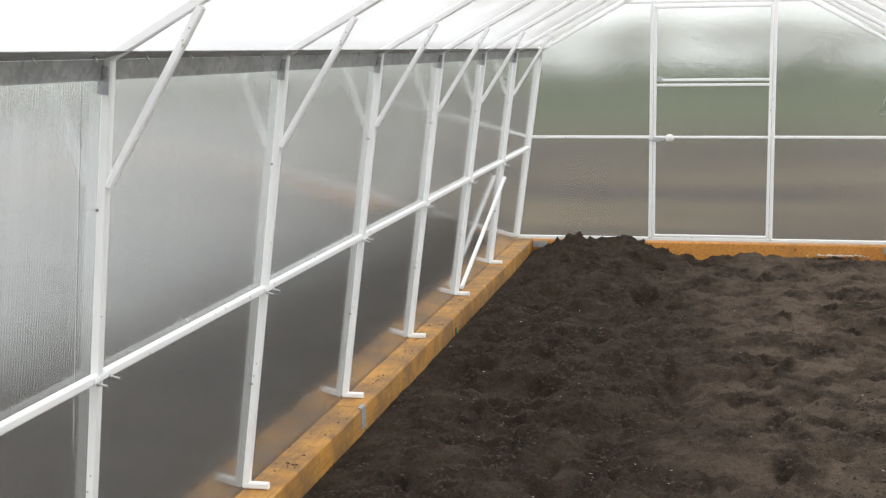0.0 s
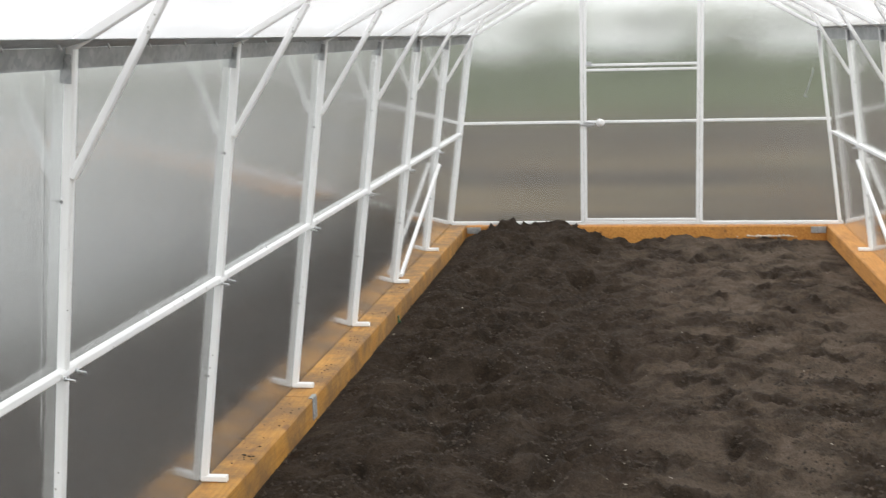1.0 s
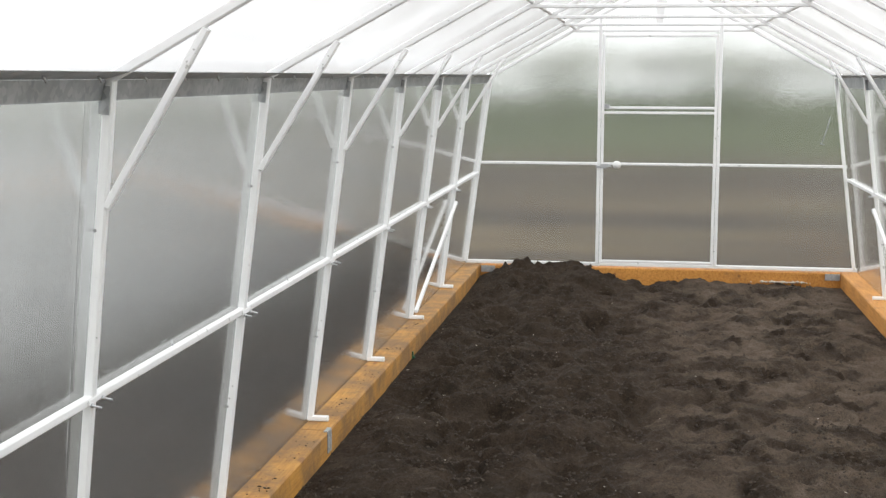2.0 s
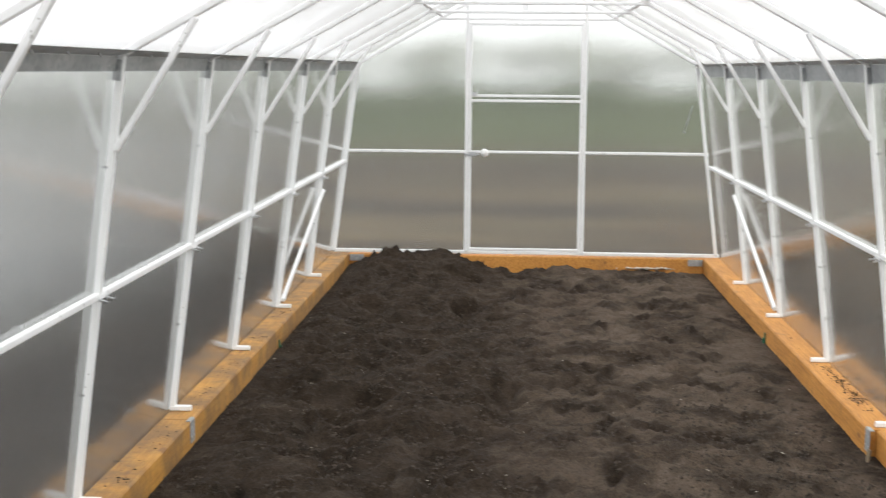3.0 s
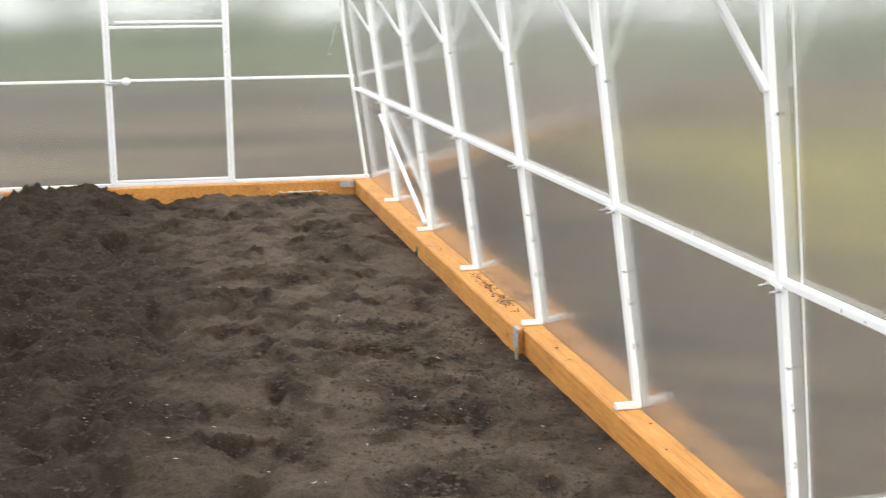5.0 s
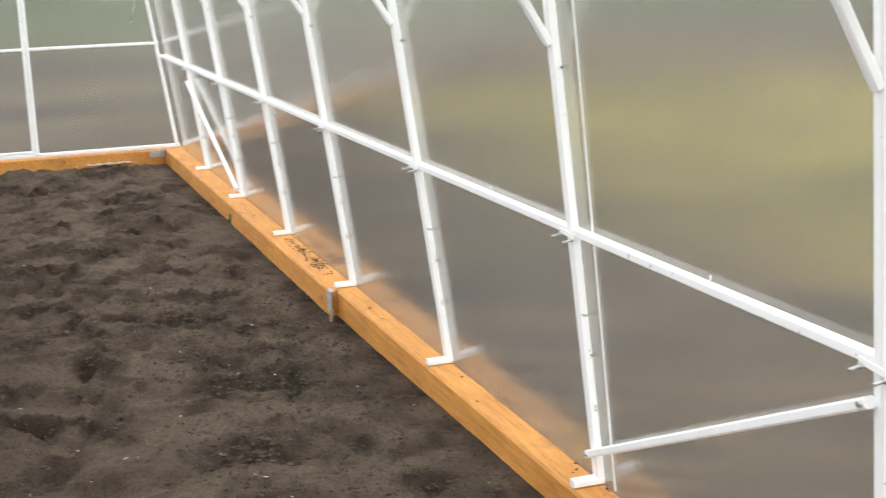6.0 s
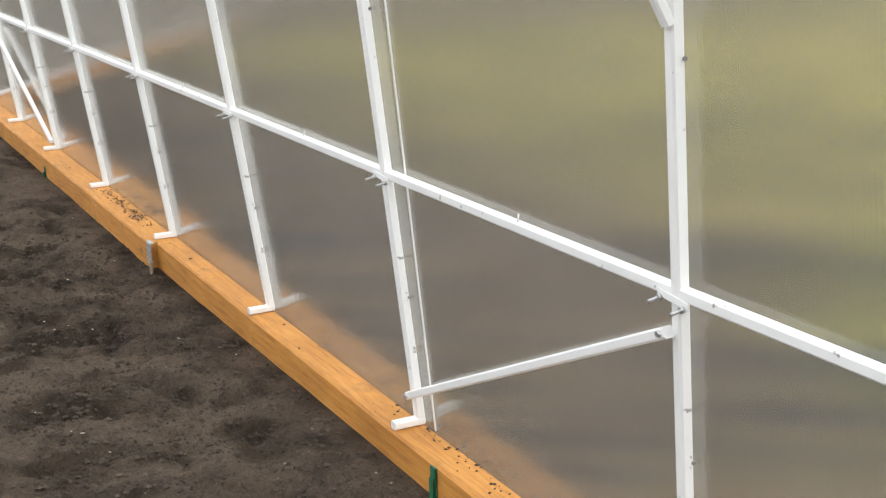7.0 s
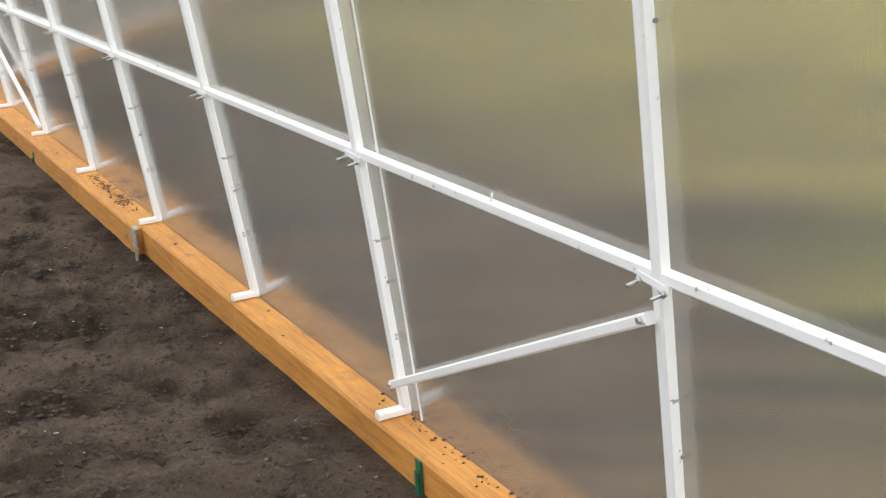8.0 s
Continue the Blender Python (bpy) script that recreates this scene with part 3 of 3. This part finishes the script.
SIDE_LABEL = "translucent milky twin-wall polycarbonate wall sheet"
ROOF_LABEL = "twin-wall polycarbonate roof sheet, made extra milky to look bright white"
SPLIT_LOW, SPLIT_HIGH = 2.392, 2.246            # the joint leans like the arch beside it
for s in (-1, 1):
    lo, hi = -0.14, EAVE_Z + 0.01
    for near in (True, False):
        y0, y3 = (NEAR, NEAR) if near else (SPLIT_LOW + 0.001, SPLIT_HIGH + 0.001)
        y1, y2 = (SPLIT_LOW - 0.001, SPLIT_HIGH - 0.001) if near else (FAR + 0.06, FAR + 0.06)
        a, b = (s * sheet_x(lo), y0, lo), (s * sheet_x(lo), y1, lo)
        c, d = (s * sheet_x(hi), y2, hi), (s * sheet_x(hi), y3, hi)
        sheet("wall_sheet", [a, b, c, d] if s < 0 else [d, c, b, a], SHEET_LEFT if s < 0 else SHEET_SIDE, SIDE_LABEL)
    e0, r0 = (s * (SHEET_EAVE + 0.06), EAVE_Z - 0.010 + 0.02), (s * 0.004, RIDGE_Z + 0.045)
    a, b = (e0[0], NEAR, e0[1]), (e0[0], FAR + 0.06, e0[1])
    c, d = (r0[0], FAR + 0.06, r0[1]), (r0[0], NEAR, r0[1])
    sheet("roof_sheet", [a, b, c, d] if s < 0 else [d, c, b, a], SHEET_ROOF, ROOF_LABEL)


# Pale strip added to draw the bright line along the sheet joint
strip = part("joint_strip", tube((sheet_x(0.0) - 0.003, 2.374, 0.002), (sheet_x(1.38) - 0.003, 2.245, 1.38), 0.005, 0.004, (0, 1, 0), 0.001), WHITE_PLASTIC)
tagged(strip, "thin pale strip added along the joint of two wall sheets", "strip")


# ---------------------------------------------------------------- end walls
DOOR_L, DOOR_R, DOOR_TOP = -0.436, 0.411, 1.78
MID_Z = 0.80


def end_frame(y):
    """Gable frame of white tubes round a doorway."""
    f = thing("end_frame", "white-painted steel tube gable frame with a doorway", "frame", (0, y, 0), "gable frames")
    for s in (-1, 1):
        inset = 0.022 if s > 0 else 0.0
        part("corner_post", tube((s * (FOOT_X - inset), 0, 0.02), (s * (EAVE_X - inset), 0, EAVE_Z), 0.025, 0.025), WHITE, f)
        part("gable_rafter", tube((s * (EAVE_X + 0.012), 0, EAVE_Z + 0.006), (s * 0.006, 0, RIDGE_Z), 0.025), WHITE, f)
    for x in (DOOR_L - 0.026, DOOR_R + 0.026):
        part("door_post", tube((x, 0, 0.02), (x, 0, EAVE_Z + (EAVE_X - abs(x)) * SLOPE - 0.01), 0.025), WHITE, f)
    part("bottom_bar", tube((-FOOT_X, 0, 0.022), (FOOT_X, 0, 0.022), 0.025, 0.025, (0, 0, 1)), WHITE, f)
    part("tie_bar", tube((-TIE_X - 0.02, 0, TIE_Z), (TIE_X + 0.02, 0, TIE_Z), 0.020, 0.020, (0, 0, 1)), WHITE, f)
    for x0, x1 in ((-post_x(MID_Z), DOOR_L - 0.039), (DOOR_R + 0.039, post_x(MID_Z))):
        part("middle_bar", tube((x0, 0, MID_Z), (x1, 0, MID_Z), 0.022, 0.022, (0, 0, 1)), WHITE, f)
    return f


def end_door(y):
    """Tube-framed door with a vent flap above, its own sheet, a knob and a latch."""
    d = thing("greenhouse_door", "white tube-framed greenhouse door with milky sheet, closed", "door", (0, y, 0))
    lo, hi = 0.037, DOOR_TOP
    for x in (DOOR_L, DOOR_R):
        part("stile", tube((x, 0, lo), (x, 0, hi), 0.022), WHITE, d)
    for z in (lo + 0.010, MID_Z, 1.191, 1.229, hi - 0.011):
        part("cross_bar", tube((DOOR_L + 0.011, 0, z), (DOOR_R - 0.011, 0, z), 0.020, 0.020, (0, 0, 1)), WHITE, d)
    p = part("door_sheet", slab([(DOOR_R, 0.016, lo), (DOOR_L, 0.016, lo), (DOOR_L, 0.016, hi), (DOOR_R, 0.016, hi)], 0.006), SHEET_END, d)
    p.visible_shadow = False
    knob = bmesh.new()
    bmesh.ops.create_uvsphere(knob, u_segments=18, v_segments=12, radius=0.034,
                              matrix=Matrix.Translation((DOOR_L + 0.115, -0.040, MID_Z - 0.004)) @ Matrix.Diagonal((1, 0.75, 0.9, 1)))
    rod((DOOR_L + 0.115, -0.02, MID_Z - 0.004), (DOOR_L + 0.115, 0.0, MID_Z - 0.004), 0.014, 12, knob)
    for fc in knob.faces:
        fc.smooth = True
    part("knob", knob, WHITE_PLASTIC, d, "round white plastic knob")
    latch = part("latch", tube((DOOR_L - 0.045, -0.016, MID_Z - 0.020), (DOOR_L + 0.075, -0.016, MID_Z - 0.020), 0.012, 0.008, (0, 0, 1), 0.002), ZINC, d, "zinc sliding latch")
    part("latch_plate", tube((DOOR_L - 0.010, -0.013, MID_Z - 0.018), (DOOR_L + 0.045, -0.013, MID_Z - 0.018), 0.034, 0.003, (0, 0, 1), 0.001), ZINC, latch)
    part("vent_catch", tube((DOOR_L + 0.012, -0.014, 1.241), (DOOR_L + 0.050, -0.014, 1.241), 0.030, 0.006, (0, 0, 1), 0.001), ZINC, d, "zinc vent catch")
    return d


def roof_z(x):
    return EAVE_Z + 0.007 + (SHEET_EAVE + 0.06 - abs(x)) * (RIDGE_Z + 0.035 - EAVE_Z) / (SHEET_EAVE + 0.056)


end_frame(FAR - 0.02)
end_door(FAR - 0.024)
end_frame(NEAR + 0.03)
for y in (FAR, NEAR + 0.012):
    for x0, x1 in ((-1, 0), (0, 1)):
        xd = DOOR_L + 0.004 if x0 < 0 else DOOR_R - 0.004
        s = -1 if x0 < 0 else 1
        top_d = roof_z(xd)
        pts = [(s * (sheet_x(0.004) - 0.002), y, 0.004), (xd, y, 0.004), (xd, y, top_d), (s * (SHEET_EAVE - 0.002), y, roof_z(SHEET_EAVE - 0.002))]
        sheet("gable_sheet", pts if s > 0 else pts[::-1], SHEET_END, "translucent milky twin-wall sheet on the end wall")
    a, b = DOOR_L + 0.006, DOOR_R - 0.006
    mid = [(a, y, DOOR_TOP - 0.006), (b, y, DOOR_TOP - 0.006), (b, y, roof_z(b)), (0, y, roof_z(0)), (a, y, roof_z(a))]
    sheet("gable_sheet", mid, SHEET_END, "translucent milky twin-wall sheet above the door")
near_mid = [(DOOR_L + 0.006, NEAR + 0.012, 0.004), (DOOR_R - 0.006, NEAR + 0.012, 0.004), (DOOR_R - 0.006, NEAR + 0.012, DOOR_TOP - 0.008), (DOOR_L + 0.006, NEAR + 0.012, DOOR_TOP - 0.008)]
sheet("gable_sheet", near_mid, SHEET_END, "translucent milky twin-wall sheet on the end wall")


def wire_hook():
    h = bmesh.new()
    pts = [(1.246, FAR - 0.045, 1.17), (1.222, FAR - 0.06, 1.08), (1.190, FAR - 0.06, 0.985), (1.175, FAR - 0.06, 0.972), (1.207, FAR - 0.06, 0.966)]
    for p, q in zip(pts, pts[1:]):
        rod(p, q, 0.0035, 6, h)
    ob = part("wire_hook", h, GALV)
    tagged(ob, "thin bent grey wire hook hanging from the end post", "hook")


wire_hook()

# ---------------------------------------------------------------- dirt on the sills
r = random.Random(11)
crumbs = []
for cy, spread, count in ((5.30, 0.10, 190), (5.62, 0.07, 130), (5.85, 0.04, 40)):
    for _ in range(count):
        crumbs.append((r.gauss(BEAM_OUT - 0.045, 0.018), r.gauss(cy, spread), 0.001))
for _ in range(110):
    crumbs.append((BEAM_OUT - 0.006 - abs(r.gauss(0, 0.022)), r.uniform(1.4, 2.6), 0.001))
for cy in (3.9, 4.4, 5.1, 5.6, 6.3, 7.0):
    for _ in range(28):
        crumbs.append((-r.gauss(BEAM_MID, 0.03), r.gauss(cy, 0.09), 0.001))
for _ in range(60):
    crumbs.append((r.uniform(NEAR_R_IN + 0.01, BEAM_OUT - 0.005), r.uniform(1.4, 9.2), 0.001))
crumbs = [c for c in crumbs if BEAM_IN + 0.006 < abs(c[0]) < BEAM_OUT - 0.003]
scatter("sill_dirt", CLOD, crumbs, (0.0014, 0.0065), "crumbs of soil lying on the sill beams", "soil", 0.6, 8)


# ---------------------------------------------------------------- outside, seen blurred through the sheets
def tree(height, spread, seed, label="low green leafy bush tree far beyond the plot", clumps=46, leaf=None):
    r = random.Random(seed)
    t = thing("tree", label, "tree", group="far trees")
    bm = bmesh.new()
    rod((0, 0, 0), (0.1, 0, height * 0.35), height * 0.022, 8, bm)
    rod((0.1, 0, height * 0.33), (0.0, 0.1, height * 0.8), height * 0.013, 7, bm)
    tips = []
    for k in range(9):
        a, z = r.random() * math.tau, height * r.uniform(0.28, 0.7)
        tip = (spread * 0.6 * math.cos(a), spread * 0.6 * math.sin(a), z + height * 0.16)
        rod((0.05, 0, z), tip, height * 0.006, 5, bm)
        tips.append(tip)
    part("trunk", bm, BARK, t)
    vs, fs = [], []
    for k in range(clumps):
        c = r.choice(tips) if k < 30 else (0, 0, height * r.uniform(0.5, 0.95))
        c = Vector(c) + Vector((r.gauss(0, spread * 0.25), r.gauss(0, spread * 0.25), r.gauss(0, height * 0.07)))
        for _ in range(38):
            p = c + Vector((r.gauss(0, spread * 0.13), r.gauss(0, spread * 0.13), r.gauss(0, height * 0.05)))
            u = Vector((r.gauss(0, 1), r.gauss(0, 1), r.gauss(0, 1))).normalized() * height * 0.034
            v = u.orthogonal().normalized() * height * 0.022
            i = len(vs)
            vs += [p - u, p + v, p + u, p - v]
            fs.append((i, i + 1, i + 2, i + 3))
    me = bpy.data.meshes.new("crown")
    me.from_pydata([tuple(v) for v in vs], [], fs)
    me.materials.append(leaf or LEAF)
    new("crown", me).parent = t
    return t


kinds = [tree(1.5, 1.7, 31), tree(1.8, 1.9, 32), tree(1.2, 1.6, 33)]
r = random.Random(5)
spots = []
for k in range(30):
    a = radians(-36 + 92 * (k + r.uniform(-0.4, 0.4)) / 29)
    d = r.uniform(52, 84)
    spots.append((d * math.sin(a), d * math.cos(a)))
for k, (x, y) in enumerate(spots):
    m = pose(x, y, -0.25, 0, 0, r.random() * 360)
    if k < 3:
        kinds[k].matrix_basis = m
    else:
        copy_thing(kinds[k % 3], m)


# Sparse pale trees added as a haze over the bright sky above the horizon
SLIM = "sparse pale green tree added to veil the sky behind the end wall"
slim = [tree(3.9, 3.1, 41, SLIM, 6, LEAF_PALE), tree(5.0, 3.5, 42, SLIM, 6, LEAF_PALE), tree(3.2, 2.8, 43, SLIM, 6, LEAF_PALE)]
for k in range(54):
    a = radians(-17 + 70 * (k + r.uniform(-0.4, 0.4)) / 53)
    d = r.uniform(58, 80)
    m = pose(d * math.sin(a), d * math.cos(a), -0.25, 0, 0, r.random() * 360)
    if k < 3:
        slim[k].matrix_basis = m
    else:
        copy_thing(slim[k % 3], m)


def add_pale_slab():
    """Low pale slab added beside the plot so the left wall sheets look brighter."""
    z = -0.17
    edge = [(-34, -12, z), (-3.9, -12, z), (-3.9, 11, z), (-12.5, 60, z), (-34, 60, z)]
    pale_slab = part("added_pale_slab", slab(edge, 0.12), ADDED_PALE)
    tagged(pale_slab, "pale grey slab added outside the greenhouse to brighten its left wall", "pavement", kind="structure")


add_pale_slab()
